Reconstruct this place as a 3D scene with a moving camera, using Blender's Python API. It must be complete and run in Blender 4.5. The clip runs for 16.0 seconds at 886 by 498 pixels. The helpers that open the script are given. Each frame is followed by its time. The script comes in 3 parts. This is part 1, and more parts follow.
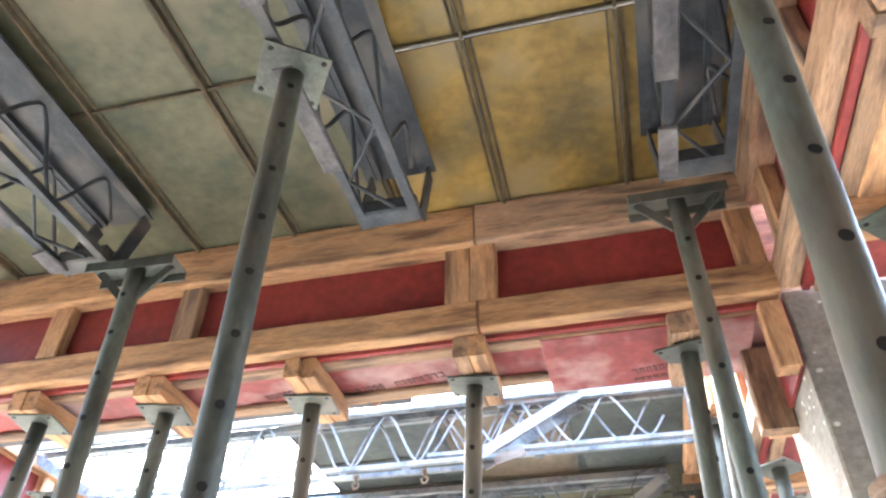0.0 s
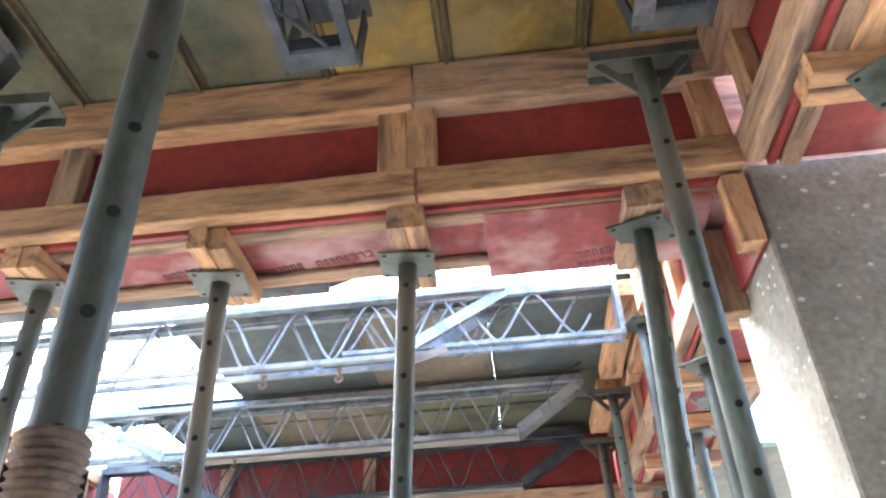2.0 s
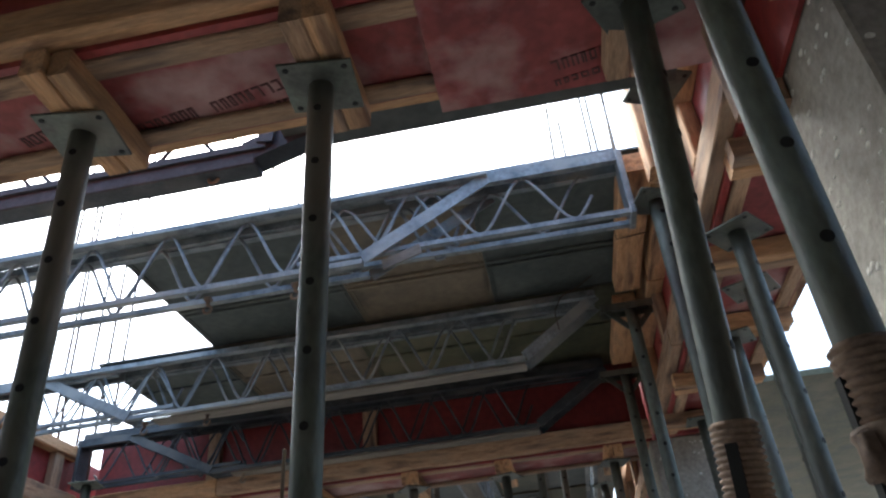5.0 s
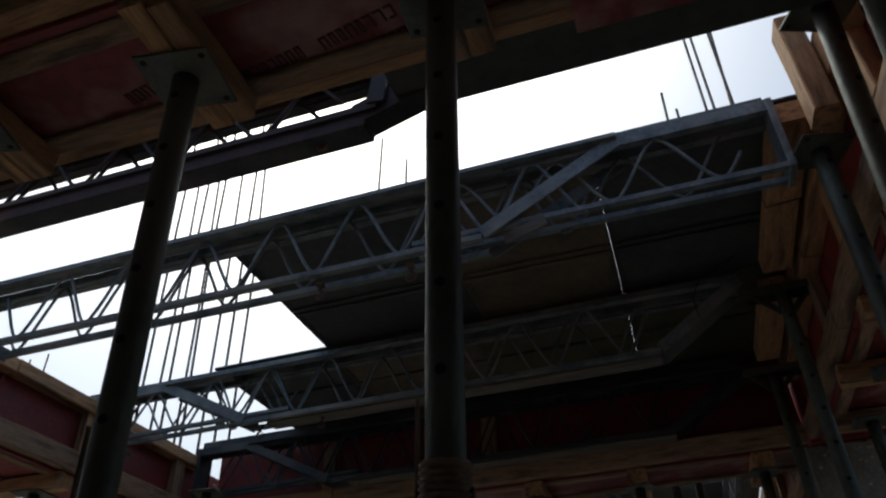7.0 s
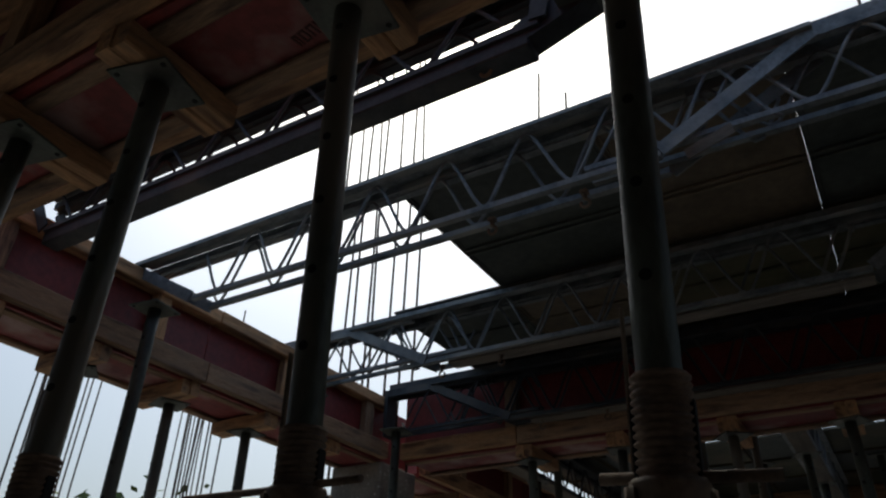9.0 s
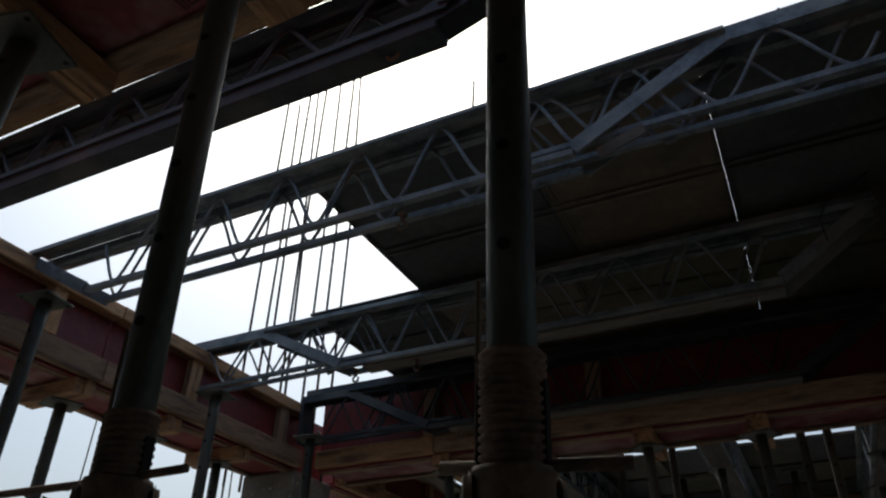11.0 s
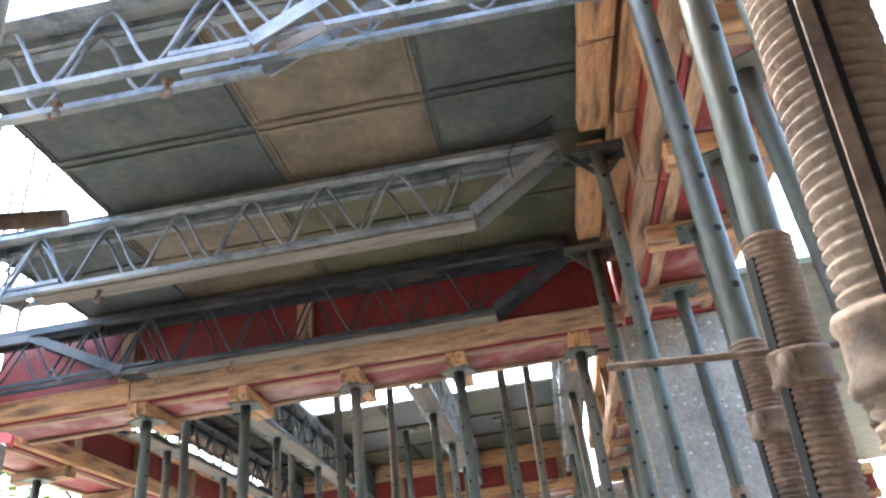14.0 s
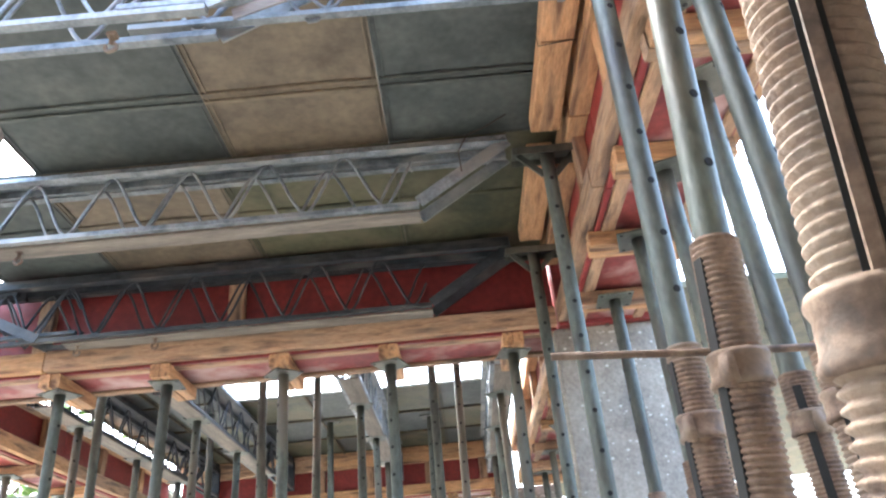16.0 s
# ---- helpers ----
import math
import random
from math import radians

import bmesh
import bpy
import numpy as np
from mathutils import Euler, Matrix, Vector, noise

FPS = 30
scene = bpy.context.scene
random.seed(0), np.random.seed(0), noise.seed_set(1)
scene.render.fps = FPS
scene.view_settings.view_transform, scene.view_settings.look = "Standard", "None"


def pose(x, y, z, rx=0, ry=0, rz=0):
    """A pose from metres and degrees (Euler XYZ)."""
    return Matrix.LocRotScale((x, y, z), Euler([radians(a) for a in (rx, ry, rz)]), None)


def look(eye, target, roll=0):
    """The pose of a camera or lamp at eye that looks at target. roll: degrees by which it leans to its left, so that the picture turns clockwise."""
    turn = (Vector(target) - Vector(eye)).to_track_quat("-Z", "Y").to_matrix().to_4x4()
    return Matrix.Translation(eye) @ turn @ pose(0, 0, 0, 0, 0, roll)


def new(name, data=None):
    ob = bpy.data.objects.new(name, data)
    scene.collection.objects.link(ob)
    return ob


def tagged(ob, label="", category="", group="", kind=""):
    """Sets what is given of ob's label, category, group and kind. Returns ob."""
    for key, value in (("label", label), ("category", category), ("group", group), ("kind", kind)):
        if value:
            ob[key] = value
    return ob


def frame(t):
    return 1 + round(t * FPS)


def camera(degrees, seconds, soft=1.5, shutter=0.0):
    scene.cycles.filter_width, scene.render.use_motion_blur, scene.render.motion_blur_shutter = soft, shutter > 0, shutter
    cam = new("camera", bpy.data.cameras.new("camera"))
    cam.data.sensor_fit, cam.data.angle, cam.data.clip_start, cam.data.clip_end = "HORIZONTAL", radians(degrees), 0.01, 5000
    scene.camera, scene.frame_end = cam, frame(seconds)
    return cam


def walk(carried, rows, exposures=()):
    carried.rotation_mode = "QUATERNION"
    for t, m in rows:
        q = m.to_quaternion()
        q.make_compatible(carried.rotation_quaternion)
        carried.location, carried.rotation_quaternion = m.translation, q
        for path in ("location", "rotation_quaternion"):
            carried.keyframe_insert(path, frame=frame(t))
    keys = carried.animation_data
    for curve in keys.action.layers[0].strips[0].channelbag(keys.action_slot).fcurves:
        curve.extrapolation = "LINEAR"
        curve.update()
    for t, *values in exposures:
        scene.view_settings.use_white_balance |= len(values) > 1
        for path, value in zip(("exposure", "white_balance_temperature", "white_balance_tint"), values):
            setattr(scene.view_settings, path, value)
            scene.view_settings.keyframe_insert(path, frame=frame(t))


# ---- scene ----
cam = camera(62.5, 16.0, soft=2.3)
PATH = [
    (0, (-0.037, 0.031, 1.424), (-0.416, 1.533, 2.689), 0.6),
    (0.5, (-0.043, 0.111, 1.431), (-0.234, 1.728, 2.592), -0.8),
    (1, (-0.144, 0.205, 1.435), (-0.186, 1.8, 2.642), -0.9),
    (1.5, (-0.182, 0.252, 1.438), (-0.25, 1.915, 2.546), -2.3),
    (2, (-0.18, 0.291, 1.435), (-0.316, 1.953, 2.54), -3.0),
    (2.5, (-0.13, 0.403, 1.423), (-0.252, 2.123, 2.437), -2.4),
    (3, (-0.059, 0.532, 1.427), (-0.224, 2.234, 2.463), -2.5),
    (3.5, (-0.018, 0.595, 1.445), (-0.35, 2.285, 2.462), -6.0),
    (4, (-0.029, 0.666, 1.435), (-0.241, 2.381, 2.441), -6.0),
    (6.5, (-0.167, 1.129, 1.387), (-0.469, 2.715, 2.568), -2.9),
    (7, (-0.196, 1.126, 1.397), (-0.666, 2.695, 2.545), -2.5),
    (7.5, (-0.217, 1.144, 1.388), (-0.801, 2.689, 2.515), -1.3),
    (8, (-0.205, 1.162, 1.379), (-0.874, 2.694, 2.477), -0.3),
    (8.5, (-0.263, 1.176, 1.39), (-1.167, 2.634, 2.419), 1.6),
    (11, (-0.217, 1.321, 1.393), (-0.973, 2.836, 2.457), 0.9),
    (11.5, (-0.218, 1.534, 1.406), (-0.436, 3.158, 2.552), -4.7),
    (12, (-0.156, 1.664, 1.4), (-0.45, 3.176, 2.676), -3.8),
    (12.5, (-0.17, 1.677, 1.365), (-0.454, 3.254, 2.561), -2.1),
    (13, (-0.131, 1.67, 1.328), (-0.421, 3.328, 2.408), -5.9),
    (13.5, (-0.074, 1.601, 1.308), (-0.306, 3.316, 2.31), -8.0),
    (14, (-0.051, 1.56, 1.276), (-0.217, 3.296, 2.255), -7.2),
    (14.5, (-0.059, 1.571, 1.28), (-0.155, 3.324, 2.237), -6.4),
    (15, (-0.071, 1.581, 1.275), (-0.138, 3.338, 2.23), -6.1),
    (15.5, (-0.078, 1.584, 1.263), (-0.14, 3.336, 2.226), -5.7),
    (16, (-0.074, 1.591, 1.265), (-0.071, 3.345, 2.225), -5.3),
]
EXPOSURES = [
    (0.0, 5.4, 5800, 3), (1.5, 4.95, 5600, 2), (2.5, 5.0, 5450, 1), (3.0, 4.4, 5400, 0), (3.5, 4.1, 5450, 0), (4.2, 3.7, 5450, 0), (5.2, 1.9, 5700, 0), (6.3, -0.2, 5900, 0),
    (10.8, -0.3, 5900, 0), (11.4, 0.1, 5900, 0), (12.0, 2.1, 5750, 0), (12.5, 3.4, 5700, 0), (13.0, 3.85, 5800, 1), (14.0, 4.15, 5850, 2), (16.0, 4.5, 5850, 2)]
walk(cam, [(t, look(eye, target, roll)) for t, eye, target, roll in PATH], EXPOSURES)

# ---------------------------------------------------------------- light
world = bpy.data.worlds.new("world")
scene.world = world
world.use_nodes = True
wn = world.node_tree.nodes
sky = wn.new("ShaderNodeTexSky")
sky.sky_type = "NISHITA"
sky.sun_disc = False
sky.sun_elevation = radians(60)
sky.sun_rotation = radians(-35)
sky.air_density = 1.0
sky.dust_density = 7.0
bg = wn["Background"]
bg.inputs[1].default_value = 0.15
world.node_tree.links.new(sky.outputs[0], bg.inputs[0])
sun_data = bpy.data.lights.new("sun", "SUN")
sun_data.energy = 0.5
sun_data.angle = radians(12)
sun_data.color = (1.0, 0.97, 0.92)
sun = new("sun", sun_data)
sun.matrix_world = look((-4, 4.5, 8), (0, 0, 0))


# ---------------------------------------------------------------- materials
def material(name, color, rough=0.7, metal=0.0, dark=None, scale=8.0, fine=60.0, stretch=(1, 1, 1), bump=0.15, vary=0.12, light=None, spots=None, contrast=(0.35, 0.7), dust=None):
    m = bpy.data.materials.new(name)
    m.use_nodes = True
    nt = m.node_tree
    n, l = nt.nodes, nt.links
    b = n["Principled BSDF"]
    b.inputs["Metallic"].default_value = metal
    co = n.new("ShaderNodeTexCoord")
    mp = n.new("ShaderNodeMapping")
    mp.inputs["Scale"].default_value = stretch
    info = n.new("ShaderNodeObjectInfo")
    shift = n.new("ShaderNodeVectorMath")
    shift.operation = "MULTIPLY_ADD"
    l.new(info.outputs["Random"], shift.inputs[0])
    shift.inputs[1].default_value = (7.1, 3.3, 5.7)
    l.new(co.outputs["Object"], shift.inputs[2])
    l.new(shift.outputs[0], mp.inputs[0])
    big = n.new("ShaderNodeTexNoise")
    big.inputs["Scale"].default_value = scale
    big.inputs["Detail"].default_value = 6
    big.inputs["Roughness"].default_value = 0.62
    l.new(mp.outputs[0], big.inputs["Vector"])
    small = n.new("ShaderNodeTexNoise")
    small.inputs["Scale"].default_value = fine
    small.inputs["Detail"].default_value = 4
    l.new(mp.outputs[0], small.inputs["Vector"])
    ramp = n.new("ShaderNodeValToRGB")
    ramp.color_ramp.elements[0].position, ramp.color_ramp.elements[1].position = contrast
    d = dark or tuple(c * 0.55 for c in color)
    ramp.color_ramp.elements[0].color = (*d, 1)
    ramp.color_ramp.elements[1].color = (*(light or color), 1)
    if light:
        e = ramp.color_ramp.elements.new(sum(contrast) / 2)
        e.color = (*color, 1)
    l.new(big.outputs["Fac"], ramp.inputs[0])
    hsv = n.new("ShaderNodeHueSaturation")
    l.new(ramp.outputs[0], hsv.inputs["Color"])
    rng = n.new("ShaderNodeMapRange")
    rng.inputs[3].default_value, rng.inputs[4].default_value = 1 - vary, 1 + vary
    l.new(info.outputs["Random"], rng.inputs[0])
    mul = n.new("ShaderNodeMath")
    mul.operation = "MULTIPLY"
    r2 = n.new("ShaderNodeMapRange")
    r2.inputs[1].default_value, r2.inputs[2].default_value = 0.3, 0.7
    r2.inputs[3].default_value, r2.inputs[4].default_value = 0.8, 1.18
    l.new(small.outputs["Fac"], r2.inputs[0])
    l.new(rng.outputs[0], mul.inputs[0])
    l.new(r2.outputs[0], mul.inputs[1])
    l.new(mul.outputs[0], hsv.inputs["Value"])
    last = hsv.outputs[0]
    if spots or dust:
        for kind, col in (("spots", spots), ("dust", dust)):
            if not col:
                continue
            tex = n.new("ShaderNodeTexVoronoi" if kind == "spots" else "ShaderNodeTexNoise")
            tex.inputs["Scale"].default_value = 14.0 if kind == "spots" else 4.0
            if kind == "dust":
                tex.inputs["Detail"].default_value = 8
            l.new(mp.outputs[0] if kind == "dust" else co.outputs["Object"], tex.inputs["Vector"])
            edge = n.new("ShaderNodeMapRange")
            if kind == "spots":
                edge.inputs[1].default_value, edge.inputs[2].default_value = 0.2, 0.12
            else:
                edge.inputs[1].default_value, edge.inputs[2].default_value = 0.5, 0.66
            l.new(tex.outputs[0], edge.inputs[0])
            mix = n.new("ShaderNodeMix")
            mix.data_type = "RGBA"
            l.new(edge.outputs[0], mix.inputs["Factor"])
            l.new(last, mix.inputs["A"])
            mix.inputs["B"].default_value = (*col, 1)
            last = mix.outputs["Result"]
    l.new(last, b.inputs["Base Color"])
    rr = n.new("ShaderNodeMapRange")
    rr.inputs[3].default_value, rr.inputs[4].default_value = max(0.05, rough - 0.12), min(1, rough + 0.15)
    l.new(big.outputs["Fac"], rr.inputs[0])
    l.new(rr.outputs[0], b.inputs["Roughness"])
    bp = n.new("ShaderNodeBump")
    bp.inputs["Strength"].default_value = bump
    bp.inputs["Distance"].default_value = 0.01
    l.new(small.outputs["Fac"], bp.inputs["Height"])
    l.new(bp.outputs[0], b.inputs["Normal"])
    return m


WOOD = material("pine_timber", (0.50, 0.275, 0.13), 0.8, 0, (0.17, 0.08, 0.04), 4, 45, (0.8, 5, 5), 0.3, 0.16, (0.62, 0.39, 0.21), contrast=(0.3, 0.66), dust=(0.17, 0.09, 0.05))
WOOD_OLD = material("stained_timber", (0.36, 0.22, 0.13), 0.85, 0, (0.09, 0.055, 0.04), 4, 45, (0.8, 5, 5), 0.35, 0.2, (0.50, 0.34, 0.21), contrast=(0.3, 0.66), dust=(0.16, 0.105, 0.075))
RED = material("red_film_faced_plywood", (0.27, 0.035, 0.03), 0.5, 0, (0.17, 0.022, 0.02), 3, 40, (1, 1, 1), 0.06, 0.12)
RED_DUSTY = material("dusty_red_plywood", (0.30, 0.06, 0.05), 0.65, 0, (0.16, 0.03, 0.03), 3, 40, (1, 1, 1), 0.08, 0.1, dust=(0.42, 0.27, 0.24))
GREEN_PAINT = material("worn_green_steel", (0.084, 0.092, 0.072), 0.5, 0.2, (0.05, 0.05, 0.042), 9, 90, (1, 1, 0.4), 0.15, 0.2, (0.125, 0.14, 0.12), dust=(0.155, 0.135, 0.105))
RUST = material("rusty_thread_steel", (0.19, 0.125, 0.085), 0.85, 0.05, (0.09, 0.06, 0.045), 20, 120, (1, 1, 1), 0.35, 0.12, (0.21, 0.15, 0.105), dust=(0.22, 0.17, 0.125))
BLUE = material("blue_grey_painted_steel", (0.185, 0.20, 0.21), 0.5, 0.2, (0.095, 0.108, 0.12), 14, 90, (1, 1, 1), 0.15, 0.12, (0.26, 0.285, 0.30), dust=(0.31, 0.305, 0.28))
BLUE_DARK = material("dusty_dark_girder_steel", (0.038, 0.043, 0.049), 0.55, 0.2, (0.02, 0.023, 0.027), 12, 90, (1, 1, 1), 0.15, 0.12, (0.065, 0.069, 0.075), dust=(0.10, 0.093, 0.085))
OCHRE = material("ochre_steel_sheet", (0.235, 0.15, 0.032), 0.55, 0.1, (0.12, 0.09, 0.03), 3.5, 30, (1, 1, 1), 0.06, 0.15, (0.32, 0.22, 0.065), dust=(0.23, 0.17, 0.075), contrast=(0.32, 0.66))
OLIVE = material("olive_steel_sheet", (0.085, 0.084, 0.045), 0.6, 0.1, (0.04, 0.047, 0.03), 3.5, 30, (1, 1, 1), 0.06, 0.16, (0.12, 0.11, 0.062), dust=(0.14, 0.115, 0.068), contrast=(0.32, 0.66))
SLATE = material("grey_green_steel_sheet", (0.066, 0.074, 0.066), 0.6, 0.1, (0.038, 0.043, 0.039), 4, 30, (1, 1, 1), 0.06, 0.14, (0.095, 0.10, 0.088), contrast=(0.3, 0.68))
TAN = material("tan_steel_sheet", (0.155, 0.12, 0.08), 0.6, 0.1, (0.09, 0.073, 0.05), 4, 30, (1, 1, 1), 0.06, 0.1, (0.19, 0.15, 0.10), contrast=(0.3, 0.68))
CONCRETE = material("cast_concrete_with_blisters", (0.30, 0.27, 0.23), 0.85, 0, (0.20, 0.18, 0.155), 4, 70, (1, 1, 1), 0.25, 0.05, (0.36, 0.33, 0.28))
BLISTER = material("pale_concrete_blister", (0.58, 0.55, 0.49), 0.85, 0, None, 30, 120, (1, 1, 1), 0.2, 0.1, contrast=(0.2, 0.5))
SLAB = material("dusty_concrete_floor", (0.25, 0.24, 0.225), 0.9, 0, (0.16, 0.155, 0.145), 1.2, 25, (1, 1, 1), 0.3, 0.02)
EARTH = material("bare_earth", (0.30, 0.24, 0.17), 0.95, 0, (0.17, 0.15, 0.09), 0.3, 6, (1, 1, 1), 0.4, 0.02)
# near-black colour painting the shade inside holes and slots
HOLE = material("hole_shade_black", (0.012, 0.011, 0.01), 0.9, 0, None, 10, 50, (1, 1, 1), 0, 0)
REBAR = material("reinforcing_steel", (0.12, 0.085, 0.065), 0.7, 0.3, None, 30, 200, (1, 1, 1), 0.3, 0.1)
CAST = material("cast_rusty_collar", (0.16, 0.105, 0.072), 0.8, 0.1, (0.08, 0.054, 0.04), 25, 140, (1, 1, 1), 0.12, 0.1, (0.23, 0.17, 0.12), dust=(0.25, 0.195, 0.145))
STAMP = material("stamp_ink", (0.13, 0.045, 0.04), 0.7, 0, None, 30, 100, (1, 1, 1), 0, 0)
LEAF = material("sunlit_leaves", (0.12, 0.17, 0.03), 0.6, 0, (0.05, 0.09, 0.02), 3, 20, (1, 1, 1), 0.1, 0.2, (0.2, 0.24, 0.05))
BARK = material("bark", (0.13, 0.10, 0.07), 0.9, 0, None, 8, 60, (1, 1, 0.3), 0.4, 0.1)
PLATE = material("dusty_grey_plate", (0.085, 0.078, 0.08), 0.75, 0.1, (0.045, 0.042, 0.045), 10, 60, (1, 1, 1), 0.2, 0.15, (0.16, 0.15, 0.145))
# brown edge tone, darkened to paint the shade of the sheet seams
RIM = material("seam_shaded_steel_edge", (0.10, 0.075, 0.04), 0.75, 0.1, (0.05, 0.04, 0.025), 10, 60, (1, 1, 1), 0.2, 0.2, (0.16, 0.12, 0.065))
STRIP = material("pale_dusty_strip", (0.24, 0.205, 0.165), 0.85, 0, (0.13, 0.11, 0.09), 10, 60, (0.4, 3, 3), 0.2, 0.1)
PLASTER = material("weathered_facade", (0.55, 0.5, 0.43), 0.9, 0, (0.38, 0.33, 0.28), 1.5, 20, (1, 1, 1), 0.1, 0.05)


# ---------------------------------------------------------------- mesh helpers
def box(bm, x0, x1, y0, y1, z0, z1, bevel=0.0, jitter=0.0):
    """A block with bevelled edges and slightly uneven corners."""
    r = bmesh.ops.create_cube(bm, size=1)
    c = Vector(((x0 + x1) / 2, (y0 + y1) / 2, (z0 + z1) / 2))
    s = (abs(x1 - x0), abs(y1 - y0), abs(z1 - z0))
    for v in r["verts"]:
        v.co = Vector((v.co.x * s[0], v.co.y * s[1], v.co.z * s[2])) + c
        if jitter:
            v.co += Vector([random.uniform(-jitter, jitter) for _ in range(3)])
    if bevel:
        edges = list({e for v in r["verts"] for e in v.link_edges})
        bmesh.ops.bevel(bm, geom=edges, offset=bevel, segments=1, affect="EDGES")
    return bm


def block(*a, **k):
    return box(bmesh.new(), *a, **k)


def lathe(bm, profile, seg=20, m=Matrix()):
    """Turns (radius, z) pairs round the z axis."""
    rings = []
    for r, z in profile:
        rings.append([bm.verts.new(m @ Vector((r * math.cos(2 * math.pi * i / seg), r * math.sin(2 * math.pi * i / seg), z))) for i in range(seg)])
    for a, b in zip(rings, rings[1:]):
        for i in range(seg):
            f = bm.faces.new((a[i], a[(i + 1) % seg], b[(i + 1) % seg], b[i]))
            f.smooth = True
    for ring, flip in ((rings[0], True), (rings[-1], False)):
        if profile[0 if flip else -1][0] > 1e-5:
            bm.faces.new(ring[::-1] if flip else ring)
    return bm


def rod(bm, pts, r, seg=8, flat=1.0):
    """A round bar along a row of points."""
    pts = [Vector(p) for p in pts]
    rings = []
    for i, p in enumerate(pts):
        d = (pts[min(i + 1, len(pts) - 1)] - pts[max(i - 1, 0)]).normalized()
        u = d.cross(Vector((0, 0, 1)) if abs(d.z) < 0.95 else Vector((0, 1, 0))).normalized()
        w = u.cross(d)
        rings.append([bm.verts.new(p + r * (u * math.cos(2 * math.pi * k / seg) + flat * w * math.sin(2 * math.pi * k / seg))) for k in range(seg)])
    for a, b in zip(rings, rings[1:]):
        for k in range(seg):
            f = bm.faces.new((a[k], b[k], b[(k + 1) % seg], a[(k + 1) % seg]))
            f.smooth = True
    bm.faces.new(rings[0])
    bm.faces.new(rings[-1][::-1])
    return bm


def bar(bm, a, b, w, h, side=(0, 1, 0)):
    """A flat bar from a to b; w along side, h across it."""
    a, b, s = Vector(a), Vector(b), Vector(side).normalized()
    d = (b - a).normalized()
    n = d.cross(s).normalized()
    vs = [bm.verts.new(p + s * (i * w / 2) + n * (j * h / 2)) for p in (a, b) for i, j in ((-1, -1), (1, -1), (1, 1), (-1, 1))]
    for q in ((0, 1, 2, 3), (7, 6, 5, 4), (0, 4, 5, 1), (1, 5, 6, 2), (2, 6, 7, 3), (3, 7, 4, 0)):
        bm.faces.new([vs[i] for i in q])
    return bm


def mesh_of(name, bm, mat):
    bmesh.ops.recalc_face_normals(bm, faces=bm.faces)
    me = bpy.data.meshes.new(name)
    bm.to_mesh(me)
    bm.free()
    me.materials.append(mat)
    return me


def part(name, bm, mat, parent=None, label="", m=None):
    ob = new(name, mesh_of(name, bm, mat))
    if parent is not None:
        ob.parent = parent
    if m is not None:
        ob.matrix_basis = m
    if label:
        ob["label"] = label
    return ob


def empty(name, m, label, category, group="", kind=""):
    ob = new(name)
    ob.empty_display_size = 0.1
    ob.matrix_basis = m
    return tagged(ob, label, category, group, kind)


def plank(bm_len, w, h, sag=0.004):
    """A sawn timber along x from 0, with uneven edges."""
    bm = bmesh.new()
    n = max(2, int(bm_len / 0.25))
    rings = []
    c = 0.004
    for i in range(n + 1):
        x = bm_len * i / n
        dy, dz = random.uniform(-sag, sag) * 0.5, random.uniform(-sag, sag) * 0.5
        dw = random.uniform(-0.002, 0.002)
        pts = [(-w / 2 - dw + c, -h / 2), (w / 2 + dw - c, -h / 2), (w / 2 + dw, -h / 2 + c), (w / 2 + dw, h / 2 - c), (w / 2 + dw - c, h / 2), (-w / 2 - dw + c, h / 2), (-w / 2 - dw, h / 2 - c), (-w / 2 - dw, -h / 2 + c)]
        rings.append([bm.verts.new((x, y + dy, z + dz)) for y, z in pts])
    for a, b in zip(rings, rings[1:]):
        for k in range(8):
            bm.faces.new((a[k], b[k], b[(k + 1) % 8], a[(k + 1) % 8]))
    bm.faces.new(rings[0])
    bm.faces.new(rings[-1][::-1])
    return bm


def timber(name, parent, p, q, w, h, mat=None, label=""):
    """A sawn timber from p to q (w level, h upright) under a thing."""
    p, q = Vector(p), Vector(q)
    d = q - p
    ob = part(name, plank(d.length, w, h), mat or (WOOD if random.random() < 0.7 else WOOD_OLD), parent, label)
    x = d.normalized()
    z = Vector((0, 0, 1)) if abs(x.z) < 0.9 else Vector((1, 0, 0))
    y = z.cross(x).normalized()
    z = x.cross(y)
    ob.matrix_basis = Matrix.Translation(p) @ Matrix((x, y, z)).transposed().to_4x4()
    return ob


# ---------------------------------------------------------------- the setting
ground = new("ground", mesh_of("ground", block(-900, 900, -900, 900, -0.35, -0.12), EARTH))
tagged(ground, "bare brown earth round the building site", "ground", kind="structure")
floor = new("floor", mesh_of("floor", block(-9, 9, -9, 19, -0.118, 0.0), SLAB))
tagged(floor, "dusty grey concrete floor slab", "floor", kind="structure")

Z_SOFFIT = 2.518      # underside of the beam forms
Z_HEAD = 2.445       # top of the props under the bearers
Z_PANEL = 2.955      # underside of the deck sheets


